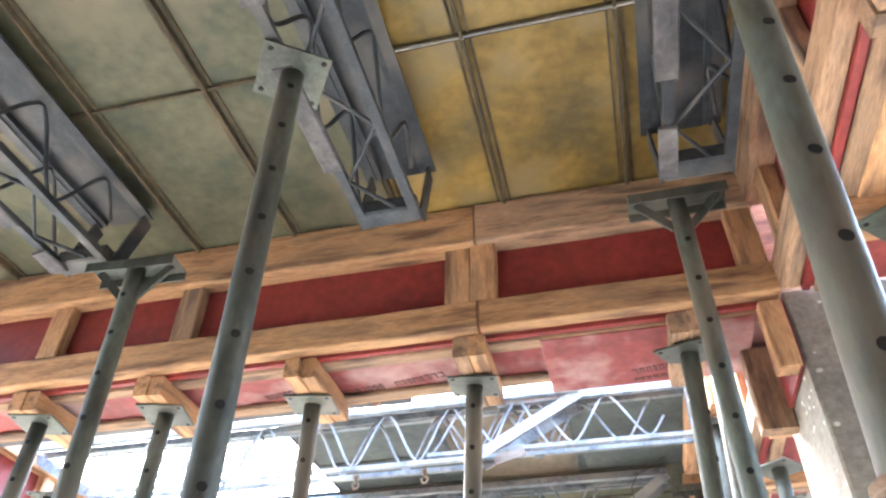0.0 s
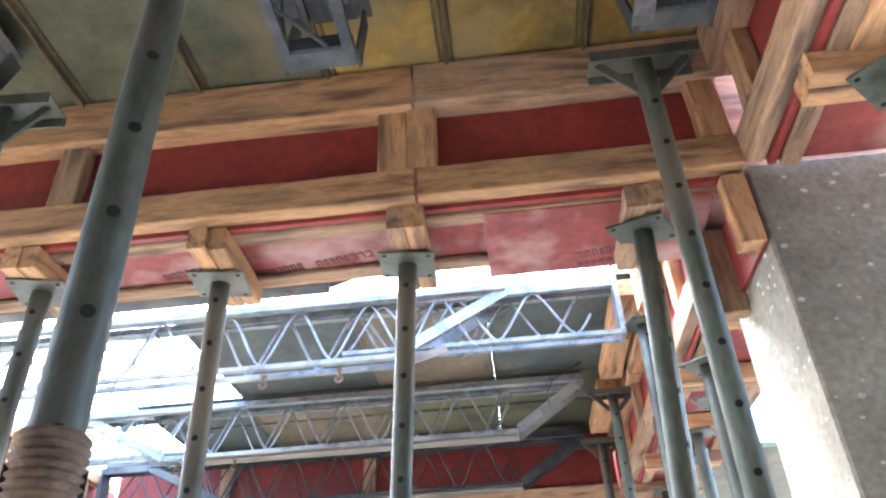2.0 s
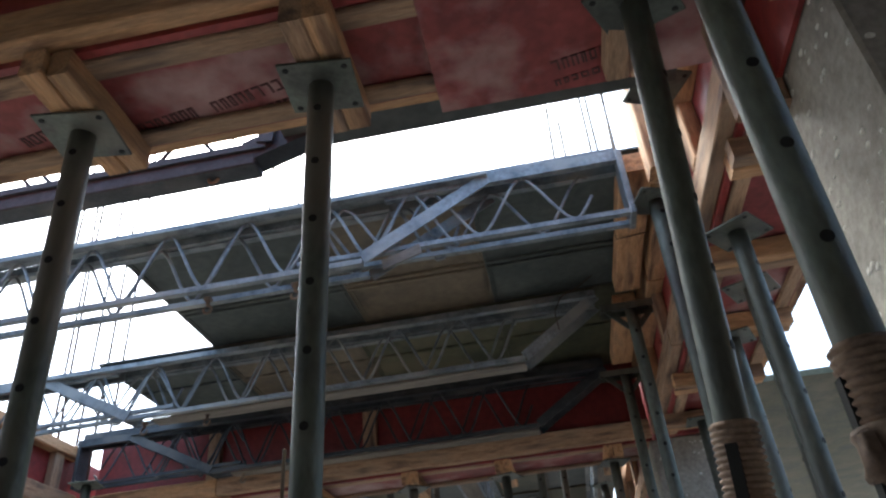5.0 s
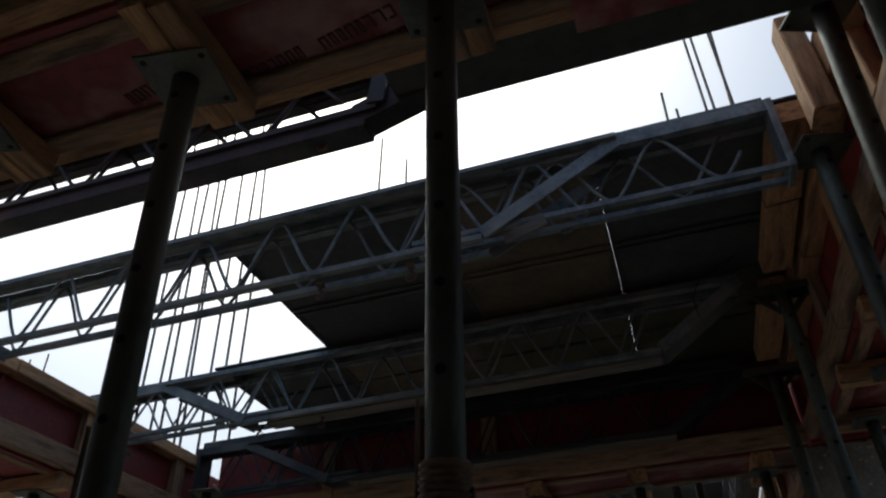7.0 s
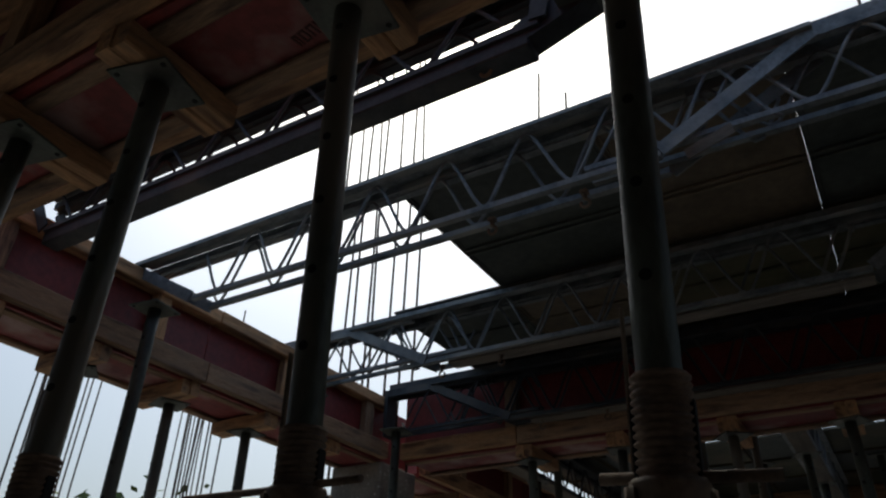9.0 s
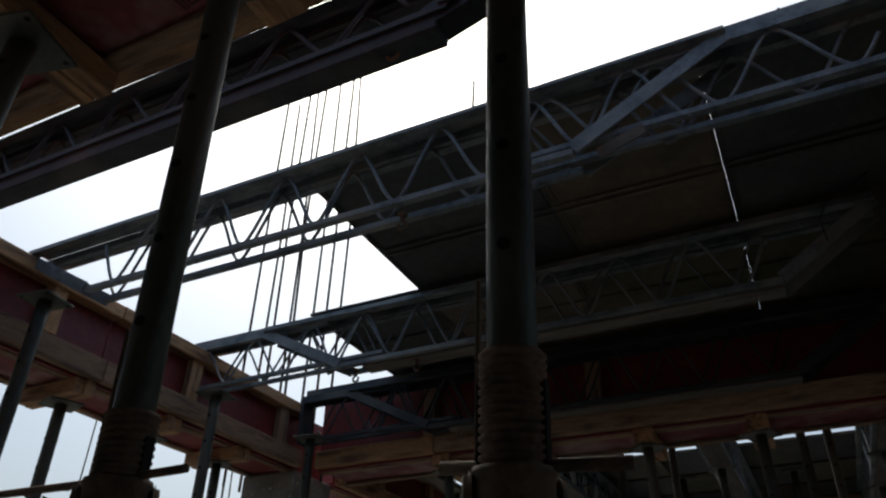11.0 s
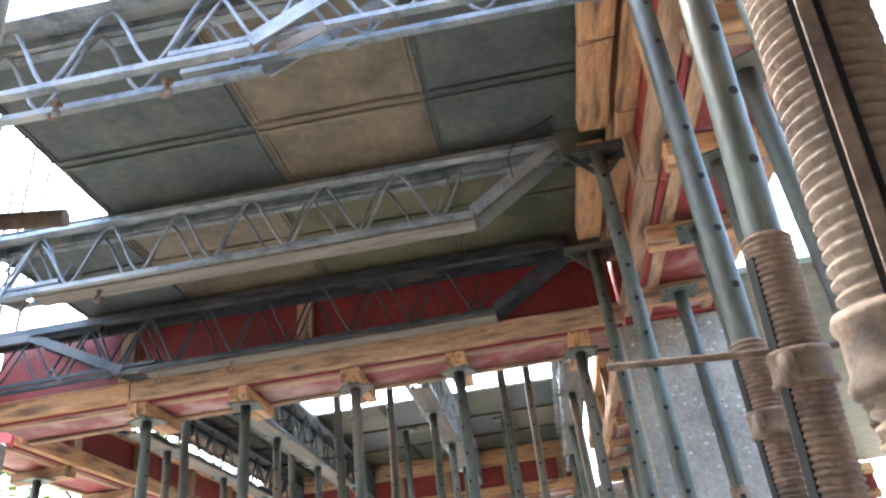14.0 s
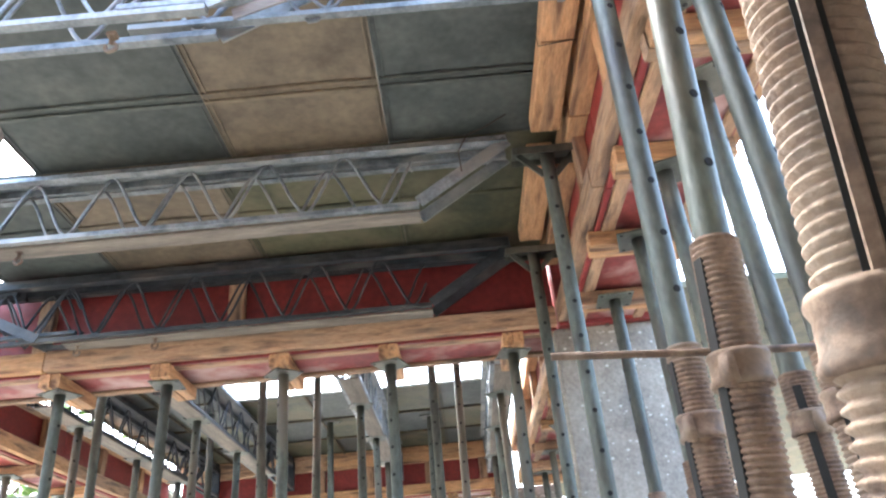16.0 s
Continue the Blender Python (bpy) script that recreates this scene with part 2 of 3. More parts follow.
def beam_form(length, m, bearers, battens, joints=(), width=0.34, label="", zt=Z_PANEL - 0.004, far=True, old=False, rail=0.145):
    """Formwork of a beam, along local x from 0; its near face is local y = 0 and the form lies to +y."""
    top = empty("beam_formwork", m, label or "beam formwork of red plywood sides and sawn pine rails", "formwork", "beam forms")
    cuts = [0, *joints, length]
    for a, b in zip(cuts, cuts[1:]):
        part("side_panel", block(a + 0.003, b - 0.003, 0.045, 0.063, Z_SOFFIT - 0.012, zt, 0.001), RED, top, "red film-faced plywood side")
        timber("bottom_rail", top, (a + 0.004, 0.022, Z_SOFFIT + 0.045), (b - 0.004, 0.022, Z_SOFFIT + 0.045), 0.045, 0.092)
        if rail:
            timber("top_rail", top, (a + 0.004, 0.010, zt - 0.003 - rail / 2), (b - 0.004, 0.010, zt - 0.003 - rail / 2), 0.066, rail)
        part("soffit_panel", block(a + 0.002, b - 0.002, 0.066, width, Z_SOFFIT, Z_SOFFIT + 0.018, 0.001), RED_DUSTY, top, "dusty red plywood soffit")
    if far:
        part("far_side_panel", block(0.003, length - 0.003, width + 0.003, width + 0.021, Z_SOFFIT - 0.012, zt, 0.001), RED, top)
        timber("far_bottom_rail", top, (0, width + 0.046, Z_SOFFIT + 0.05), (length, width + 0.046, Z_SOFFIT + 0.05), 0.045, 0.085)
    timber("soffit_rail", top, (0, 0.094, Z_SOFFIT - 0.0085), (length, 0.094, Z_SOFFIT - 0.0085), 0.045, 0.016, WOOD_OLD)
    timber("soffit_rail", top, (0, width - 0.004, Z_SOFFIT - 0.0085), (length, width - 0.004, Z_SOFFIT - 0.0085), 0.045, 0.016, WOOD_OLD)
    for x in battens:
        timber("batten", top, (x, 0.021, Z_SOFFIT + 0.092), (x, 0.021, zt - 0.002 - rail), 0.042, 0.075, WOOD_OLD if old else None)
    for x in bearers:
        for k in (-0.5, 0.5):
            timber("bearer", top, (x + k * 0.047, 0.034 + random.uniform(-0.012, 0.004), Z_HEAD + 0.0325), (x + k * 0.047, width + 0.02, Z_HEAD + 0.0325), 0.045, 0.063)
    return top


def rot(x, y, a):
    return pose(x, y, 0, 0, 0, a)


A_X0 = -2.75
A_BEARERS = (-1.79, -1.365, -0.878, -0.387, 0.19)
beam_a = beam_form(0.43 - A_X0, rot(A_X0, 1.68, 0), [x - A_X0 for x in A_BEARERS], [x - A_X0 for x in (-2.25, -1.75, -1.28, -0.41, -0.335, 0.385)], [-0.352 - A_X0], 0.30, "beam formwork with red plywood sides and pine rails on steel props")
beam_b = beam_form(3.10, rot(-2.68, 4.68, 0), [x + 2.68 for x in (-1.9, -1.4, -0.86, -0.36, 0.21)], [0.72, 1.62], [0.75], 0.36, "dark red beam formwork with a pale pine bottom rail", old=True, rail=0)
# the form along the right side, in two lengths that stop at the columns
beam_r = beam_form(2.60, rot(0.42, 4.66, -90), [0.28, 0.78, 1.28, 1.78, 2.28], [0.4, 0.95, 1.5, 2.1], [1.1], 0.36, "beam formwork of red plywood, orange pine rails and bearers")
beam_r0 = beam_form(3.6, rot(0.43, 1.685, -90), [0.30, 0.85, 1.4, 2.1, 2.8], [0.12, 0.6, 1.1, 1.7, 2.5], [1.5], 0.36, "beam formwork with close pine boards on its underside")
for y in (0.150, 0.262):
    timber("soffit_board", beam_r0, (0.28, y, Z_SOFFIT - 0.012), (3.5, y, Z_SOFFIT - 0.012), 0.08, 0.02, WOOD)
beam_r2 = beam_form(3.3, rot(0.42, 8.4, -90), [0.3, 0.9, 1.5, 2.1, 2.7], [0.4, 1.0, 1.6, 2.2, 2.8], [1.6], 0.36, "distant beam formwork of red plywood and pine")
beam_l = beam_form(2.9, rot(-2.74, 1.75, 90), [0.55, 1.0, 1.45, 1.95, 2.45], [0.5, 1.2, 2.0, 2.7], [1.5], 0.36, "sunlit beam formwork with red plywood and pale pine rails", zt=2.86, rail=0.06)
beam_l0 = beam_form(4.5, rot(-2.74, -2.80, 90), [0.5, 1.2, 1.9, 2.6, 3.3, 4.0], [0.5, 1.2, 2.0, 2.7, 3.5], [1.5, 3.0], 0.36, "beam formwork of red plywood with pine rails", zt=2.86, rail=0.06)
beam_l2 = beam_form(3.4, rot(-2.74, 5.05, 90), [0.5, 1.2, 1.9, 2.6], [0.5, 1.2, 2.0, 2.7], [1.5], 0.36, "far beam formwork of red plywood and pine", zt=2.86, rail=0.06)
beam_c = beam_form(3.05, rot(-2.68, 8.45, 0), [0.7, 1.3, 1.9, 2.5, 2.9], [0.3, 0.9, 1.3, 1.75, 2.3, 2.8], [1.4], 0.36, "far red beam formwork with vertical pine battens", old=True)
beam_0 = beam_form(3.05, rot(-2.68, -2.85, 0), [0.7, 1.3, 1.9, 2.5], [0.3, 0.9, 1.5, 2.1, 2.6], [1.4], 0.36, "beam formwork of red plywood behind the path")
beam_d = beam_form(6.0, rot(-6.0, 12.2, 0), [0.7, 1.9, 3.2, 4.5, 5.5], [0.9, 1.9, 3.0, 4.2, 5.2], [2.4], 0.36, "distant red beam formwork on props", old=True)
beam_e = beam_form(3.4, rot(0.80, 12.1, 0), [0.7, 1.9, 2.8], [0.9, 1.9, 3.0], [], 0.36, "distant red beam formwork on props", old=True)

# loose sheet and stamped lettering on the near soffit
sheet = part("plywood_sheet", block(-0.195, 0.37, 1.755, 2.055, Z_SOFFIT - 0.0215, Z_SOFFIT - 0.0175, 0.001), RED_DUSTY)
tagged(sheet, "faded red plywood sheet with stamped ink, under the beam", "plywood")


def stamp(x, y, w, rows, turn):
    bm = bmesh.new()
    rnd = random.Random(int(abs(x * 100)) + 3)
    for j in range(rows):
        xx = 0
        hh = 0.030 if j == 0 else 0.018
        while xx < w:
            s = rnd.uniform(0.010, 0.020)
            z = -0.042 * j
            box(bm, xx, xx + 0.0045, z, z + hh, -0.0006, 0.0006)
            box(bm, xx, xx + s, z + hh - 0.005, z + hh, -0.0006, 0.0006)
            if rnd.random() < 0.6:
                box(bm, xx + s - 0.0045, xx + s, z, z + hh, -0.0006, 0.0006)
            if rnd.random() < 0.5:
                box(bm, xx, xx + s, z, z + 0.005, -0.0006, 0.0006)
            xx += s + 0.006
    ob = part("ink_stamp", bm, STAMP, None, "", pose(x, y, Z_SOFFIT - 0.0222 if x > -0.19 else Z_SOFFIT - 0.0008, 0, 0, turn))
    tagged(ob, "faded dark ink stamp on red plywood", "ink stamp", "ink stamps", "stuff")


stamp(0.20, 1.97, 0.15, 2, 170)
stamp(-0.50, 1.92, 0.16, 2, 170)
stamp(-0.95, 1.92, 0.14, 2, 170)
stamp(-0.70, 1.95, 0.12, 2, 172)


# columns
def column(x0, x1, y0, y1, z1, label, seed):
    top = tagged(part("concrete_column", block(x0, x1, y0, y1, 0.0, z1, 0.006), CONCRETE), label, "column", "columns", "structure")
    rnd = random.Random(seed)
    bm = bmesh.new()
    for face in range(4):
        for k in range(170):
            z = rnd.uniform(0.9, z1 - 0.03)
            s = rnd.uniform(0.004, 0.010)
            u = rnd.uniform(0.02, 0.98)
            if face == 0:
                p, n = (x0 + u * (x1 - x0), y0, z), (s, 0.0025, s * 0.7)
            elif face == 1:
                p, n = (x0, y0 + u * (y1 - y0), z), (0.0025, s, s * 0.7)
            elif face == 2:
                p, n = (x1, y0 + u * (y1 - y0), z), (0.0025, s, s * 0.7)
            else:
                p, n = (x0 + u * (x1 - x0), y1, z), (s, 0.0025, s * 0.7)
            bmesh.ops.create_icosphere(bm, subdivisions=1, radius=1.0, matrix=Matrix.LocRotScale(Vector(p), Euler((0, 0, 0)), Vector(n)))
    ob = part("blisters", bm, BLISTER, top, "pale round blisters in the concrete")
    ob["kind"] = "stuff"
    return top


column(0.432, 1.02, 1.70, 2.04, 2.528, "grey concrete column with pale blisters under the forms", 1)
column(0.40, 0.86, 4.70, 5.06, 2.50, "grey concrete column with pale blisters, farther on", 2)
column(-3.12, -2.76, 4.62, 4.98, 2.50, "plain grey concrete column beside the open side", 3)
column(-3.12, -2.76, 1.72, 2.05, 2.50, "plain grey concrete column beside the open side", 4)
column(0.40, 0.80, 8.45, 8.85, 2.50, "grey concrete column far off", 5)
column(-3.12, -2.76, 8.45, 8.85, 2.50, "grey concrete column far off", 6)

for n, (x0, x1, y0, y1) in enumerate(((0.435, 0.80, 1.755, 2.045), (0.425, 0.86, 4.668, 5.06), (-3.12, -2.83, 4.665, 4.98), (-3.12, -2.83, 1.755, 2.03))):
    tagged(part("corner_form", block(x0, x1, y0, y1, 2.532 if n < 1 else 2.502, 2.951 if n < 2 else 2.85, 0.002), WOOD_OLD if n == 0 else RED), "plywood corner form over a concrete column", "formwork", "corner forms")
# unseen walls, added to keep horizon light out of the bays
for nm, (x0, x1, y0, y1) in (("wall_back", (-9, 9, -9, -8.8)), ("wall_side", (8.8, 9, -8.8, 19)), ("wall_left", (-9, -8.8, -8.8, -0.5))):
    tagged(part(nm, block(x0, x1, y0, y1, 0.0, 3.0), SLAB), "unseen plain grey wall added to block ambient light", "wall", kind="structure")

# splice boards at the column's head
kb = empty("column_head_form", pose(0, 0, 0), "pine blocks and red ply edge at the column head", "formwork")
timber("block", kb, (0.395, 1.72, 2.50), (0.395, 1.72, 2.31), 0.05, 0.055, WOOD)
timber("block", kb, (0.385, 1.95, 2.50), (0.385, 1.95, 2.26), 0.045, 0.09, WOOD_OLD)
part("ply_edge", block(0.418, 0.428, 1.70, 2.02, 2.31, 2.50), RED, kb)


# ---------------------------------------------------------------- lattice girders
def wave(x0, x1, z0, z1, y, period, phase):
    pts = []
    n = int((x1 - x0) / period * 14)
    for i in range(n + 1):
        x = x0 + (x1 - x0) * i / n
        s = math.sin(2 * math.pi * (x / period) + phase)
        s = 0.45 * s + 0.55 * math.asin(s * 0.97) / math.asin(0.97)
        pts.append((x, y, (z0 + z1) / 2 + s * (z1 - z0) / 2))
    return pts


def girder(length, m, mat, label, cut=(0.40, 0.45), inner=0.9, hooks=(), strip=None, zb=2.645, zt=2.935, w=0.042, offcut=False, under=False):
    """A telescopic lattice girder along local x; the outer part is a trapezium, the inner one slides out at the +x end."""
    g = empty("lattice_girder", m, label, "girder", "lattice girders")
    xo = length - inner
    for s in (-1, 1):
        part("top_chord", bar(bmesh.new(), (0, s * w, zt - 0.018), (xo, s * w, zt - 0.014), 0.026, 0.028), mat, g)
        part("top_flange", bar(bmesh.new(), (0, s * (w + 0.018), zt - 0.040), (xo, s * (w + 0.018), zt - 0.030), 0.030, 0.004), mat, g)
        part("bottom_chord", bar(bmesh.new(), (cut[0], s * w, zb + 0.012), (xo - cut[1], s * w, zb + 0.009), 0.024, 0.018), mat, g)
        part("lacing_bar", rod(bmesh.new(), wave(cut[0] + 0.02, xo - 0.12, zb + 0.018, zt - 0.03, s * (w - 0.004), 0.285, s * 0.8), 0.0058), mat, g)
        for x, q in ((0.0, cut[0]), (xo, xo - cut[1])):
            part("end_brace", bar(bmesh.new(), (x, s * (w + 0.014), zt - 0.035), (q, s * (w + 0.014), zb + 0.015), 0.006, 0.045), mat, g, "flat diagonal end strap")
        if inner > 0.2:
            part("inner_top_chord", bar(bmesh.new(), (xo - 0.35, s * 0.033, zt - 0.028), (length, s * 0.033, zt - 0.026), 0.024, 0.04), mat, g)
            part("inner_bottom_chord", bar(bmesh.new(), (xo - 0.65, s * 0.033, zb + 0.042), (length, s * 0.033, zb + 0.034), 0.022, 0.016), mat, g)
            part("inner_lacing", rod(bmesh.new(), wave(xo - 0.65, length - 0.1, zb + 0.045, zt - 0.04, s * 0.026, 0.30, 1.5 + s * 1.1), 0.0055), mat, g)
    if strip:
        part("bottom_strip", block(cut[0], xo - cut[1] - 0.1, -w - 0.008, w - 0.012, zb - 0.010, zb, 0.002), strip, g, "pale dusty strip under the girder")
    part("top_strip", block(0, length, -w + 0.01, w - 0.01, zt, Z_PANEL - 0.024), mat, g)
    if inner > 0.2:
        part("end_plate", block(length, length + 0.02, -0.05, 0.05, zb + 0.02, zt - 0.005, 0.003), mat, g)
    if under:
        n = int((xo - cut[0] - cut[1]) / 0.16)
        zig = [(cut[0] + (xo - cut[0] - cut[1]) * i / n, (w - 0.01) * (1 if i % 2 else -1), zb + 0.012) for i in range(n + 1)]
        part("under_lacing", rod(bmesh.new(), zig, 0.006, 6), mat, g)
        x = cut[0]
        while x < xo - cut[1] - 0.1:
            b = min(x + random.uniform(0.2, 0.42), xo - cut[1] - 0.02)
            part("cover_plate", block(x, b, w - 0.022 + random.uniform(-0.01, 0.004), w + 0.022 + random.uniform(0, 0.012), zb - 0.012, zb - 0.002, 0.003, 0.004), PLATE, g, "dusty bent cover plate")
            x = b + random.uniform(0.01, 0.16)
        part("end_shoe", block(xo - 0.11, xo - 0.05, -w - 0.01, w + 0.01, zb, zb + 0.05, 0.006), mat, g)
    if offcut:
        bm = bmesh.new()
        bar(bm, (xo - cut[1] + 0.06, -0.03, zb - 0.005), (xo - cut[1] + 0.19, -0.05, zb + 0.02), 0.005, 0.035)
        part("offcut_plate", bm, STRIP, g, "bent pale steel offcut")
    for x in hooks:
        bm = rod(bmesh.new(), [(x, 0, zb), (x, 0, zb - 0.03)], 0.007)
        rod(bm, [(x + 0.014 * math.sin(a / 8 * 5.2), 0, zb - 0.044 + 0.014 * math.cos(a / 8 * 5.2)) for a in range(9)], 0.005, 6)
        box(bm, x - 0.012, x + 0.012, -0.012, 0.012, zb - 0.012, zb, 0.002)
        part("hook", bm, RUST, g, "small rusty bolt hook")
    return g


girder(3.07, pose(-2.80, 2.86, 0), BLUE, "blue-grey steel lattice girder beside an open strip of sky", (0.41, 0.43), 0.42, hooks=(1.68, 1.98), offcut=True, zb=2.635, zt=2.915)
girder(3.04, pose(0.20, 3.825, 0, 0, 0, 180), BLUE, "blue-grey steel lattice girder carrying deck sheets", (0.34, 0.443), 0.463, hooks=(1.78, 2.08), zb=2.64, zt=2.92, strip=STRIP)
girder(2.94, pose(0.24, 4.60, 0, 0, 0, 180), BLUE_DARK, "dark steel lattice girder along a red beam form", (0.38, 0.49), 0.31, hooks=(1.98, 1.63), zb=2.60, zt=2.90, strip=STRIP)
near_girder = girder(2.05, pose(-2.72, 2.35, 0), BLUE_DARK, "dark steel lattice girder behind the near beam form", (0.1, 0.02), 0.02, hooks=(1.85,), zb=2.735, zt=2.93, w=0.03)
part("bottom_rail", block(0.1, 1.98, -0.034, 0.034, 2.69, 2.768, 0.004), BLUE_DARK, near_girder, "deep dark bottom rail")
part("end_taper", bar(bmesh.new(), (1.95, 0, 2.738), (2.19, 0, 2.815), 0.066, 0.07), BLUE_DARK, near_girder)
edge_sheet = part("edge_sheet", block(-0.66, 0.395, 2.072, 2.385, 2.764, 2.782, 0.002), SLATE)
tagged(edge_sheet, "dark steel edge sheet behind the near beam form", "formwork panel")
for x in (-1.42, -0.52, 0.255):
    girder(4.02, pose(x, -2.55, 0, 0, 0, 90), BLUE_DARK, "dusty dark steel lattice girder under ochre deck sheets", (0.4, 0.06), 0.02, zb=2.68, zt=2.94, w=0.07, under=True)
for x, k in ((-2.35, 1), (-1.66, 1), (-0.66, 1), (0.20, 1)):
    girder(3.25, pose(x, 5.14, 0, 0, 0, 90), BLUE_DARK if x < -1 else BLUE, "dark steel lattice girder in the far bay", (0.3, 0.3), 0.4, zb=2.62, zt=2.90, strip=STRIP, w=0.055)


# ---------------------------------------------------------------- deck sheets
def deck_sheet(x0, x1, y0, y1, mat, ribs, z=Z_PANEL, group="deck sheets", label="", rim=None, lip=0.022):
    x0, x1, y0, y1 = x0 + 0.0002, x1 - 0.0002, y0 + 0.0002, y1 - 0.0002
    top = empty("deck_sheet", pose((x0 + x1) / 2, (y0 + y1) / 2, z), label, "formwork panel", group)
    a, b = (x1 - x0) / 2, (y1 - y0) / 2
    bm = bmesh.new()
    nx, ny = 6, 8
    grid = []
    for lay in (0, 1):
        grid.append([[bm.verts.new((-a + 2 * a * i / nx, -b + 2 * b * j / ny, 0.003 * lay + 0.005 * math.sin(math.pi * i / nx) * math.sin(math.pi * j / ny) * random.uniform(0.5, 1.3))) for j in range(ny + 1)] for i in range(nx + 1)])
    for g in grid:
        for i in range(nx):
            for j in range(ny):
                f = bm.faces.new((g[i][j], g[i + 1][j], g[i + 1][j + 1], g[i][j + 1]))
                f.smooth = True
    part("sheet", bm, mat, top)
    bm = bmesh.new()
    for s in (-1, 1):
        box(bm, s * a - (0.004 if s > 0 else 0), s * a + (0.004 if s < 0 else 0), -b, b, -lip, 0.004)
        box(bm, s * (a - 0.018) - 0.003, s * (a - 0.018) + 0.003, -b, b, -0.006, 0.004)
        box(bm, -a, a, s * b - (0.004 if s > 0 else 0), s * b + (0.004 if s < 0 else 0), -lip * 0.6, 0.004)
    # the default RIM has seam shade in its colour
    part("rim", bm, rim or RIM, top, "folded sheet edge")
    for r in ribs:
        yy = r - (y0 + y1) / 2
        part("rib", block(-a + 0.004, a - 0.004, yy - 0.008, yy + 0.008, -0.010, 0.002, 0.002), mat, top)
    return top


xs0 = (-2.68, -2.32, -1.97, -1.62, -1.28, -0.94, -0.58, -0.256, 0.11, 0.50)
for i, (a, b) in enumerate(zip(xs0, xs0[1:])):
    ys = [1.72] + [1.06 - 0.585 * k for k in range(7)]
    for j, (c, d) in enumerate(zip(ys[1:], ys)):
        gap = 0.006 if (j == 1 and i >= 6) else 0.0
        deck_sheet(a, b, c, d - gap, OCHRE if i >= 6 else OLIVE, (), Z_PANEL + random.uniform(0, 0.003), label="ochre stained steel deck sheet with folded edges" if i >= 6 else "olive stained steel deck sheet with folded edges")
for a, b, mat in ((-1.565, -0.83, SLATE), (-0.83, -0.2356, TAN), (-0.2351, 0.50, SLATE)):
    deck_sheet(a, b, 2.88, 3.802, mat, (3.452, 3.49), label="tan ribbed steel deck sheet" if mat is TAN else "dark grey-green ribbed steel deck sheet", rim=mat, lip=0.007)
for a, b, mat in ((-2.15, -1.60, SLATE), (-1.60, -0.92, TAN), (-0.92, -0.2363, OLIVE), (-0.2357, 0.50, OLIVE)):
    deck_sheet(a, b, 3.803, 4.76, mat, (4.2,), label="dark olive steel deck sheet with a rib", rim=mat, lip=0.007)
for a, b in ((-2.68, -2.2), (-2.2, -1.66), (-1.66, -1.15), (-1.15, -0.66), (-0.66, -0.2), (-0.2, 0.36)):
    for c, d in ((5.11, 5.62), (5.62, 6.28), (6.66, 7.3), (7.3, 7.9), (7.9, 8.44)):
        if c > 5.5 and c < 6.5 and a > -1.7:
            d = 6.26
        if 5.5 < c < 6.5 and a < -1.7:
            d = 6.659
        deck_sheet(a, b, c, d, SLATE if (a + c) % 1 > 0.4 else OLIVE, (), label="dark steel deck sheet of the far bay")
# the decks of the bays beside and beyond
for n, (a, b, c, d) in enumerate(((0.84, 8.8, -8.5, 1.3), (0.84, 8.8, 5.4, 12.0), (-2.7, 0.4, 8.9, 12.1), (-8, -3.2, -8.5, 0.6), (-3.2, 0.84, -8.5, -3.2), (-6, -3.2, 9.2, 12))):
    ob = part("ceiling_%d" % (n + 1), block(a, b, c, d, 2.96, 3.0), OLIVE)
    tagged(ob, "olive steel decking of a neighbouring bay", "ceiling", kind="structure")

# pine boards that carry the sheets along the right side
deckb = empty("edge_boards", pose(0, 0, 0), "orange pine edge boards along the deck", "timber")
timber("board", deckb, (0.325, 2.84, 2.865), (0.325, 3.22, 2.865), 0.105, 0.07, WOOD)
timber("board", deckb, (0.325, 3.225, 2.865), (0.325, 3.66, 2.865), 0.100, 0.07, WOOD)
timber("board", deckb, (0.325, 3.82, 2.865), (0.325, 4.45, 2.865), 0.100, 0.07, WOOD)
timber("post_block", deckb, (0.36, 2.70, 2.70), (0.36, 2.70, 3.05), 0.09, 0.06, WOOD)


# ---------------------------------------------------------------- props
def collar_mesh():
    bm = lathe(bmesh.new(), [(0.031, -0.022), (0.0375, -0.022), (0.0395, -0.017), (0.0365, -0.010), (0.0365, 0.010), (0.0395, 0.016), (0.0375, 0.022), (0.031, 0.022), (0.031, -0.022)], 26)
    for s in (-1, 1):
        r = bmesh.ops.create_cube(bm, size=1)
        for v in r["verts"]:
            top = 0.7 if v.co.z > 0 else 1.0
            v.co = Vector((s * 0.041 + v.co.x * 0.014 * top, v.co.y * 0.026 * top, -0.004 + v.co.z * 0.046))
        edges = list({e for v in r["verts"] for e in v.link_edges})
        bmesh.ops.bevel(bm, geom=edges, offset=0.005, segments=3, affect="EDGES")
    for f in bm.faces:
        f.smooth = True
    return mesh_of("collar", bm, CAST)


def thread_mesh(h):
    prof = []
    n = int(h / 0.0085)
    for i in range(n):
        z = h * i / n
        p = h / n
        prof += [(0.0290, z), (0.0326, z + 0.3 * p), (0.0326, z + 0.55 * p), (0.0290, z + 0.85 * p)]
    prof.append((0.0290, h))
    prof.append((0.0262, h))
    bm = lathe(bmesh.new(), prof, 24)
    return mesh_of("thread", bm, RUST)


def slot_mesh(h):
    # proud black strips stand for the shaded slot openings
    bm = bmesh.new()
    for s in (-1, 1):
        box(bm, s * 0.0285, s * 0.0331, -0.008, 0.008, 0.02, h - 0.03)
    return mesh_of("slot", bm, HOLE)


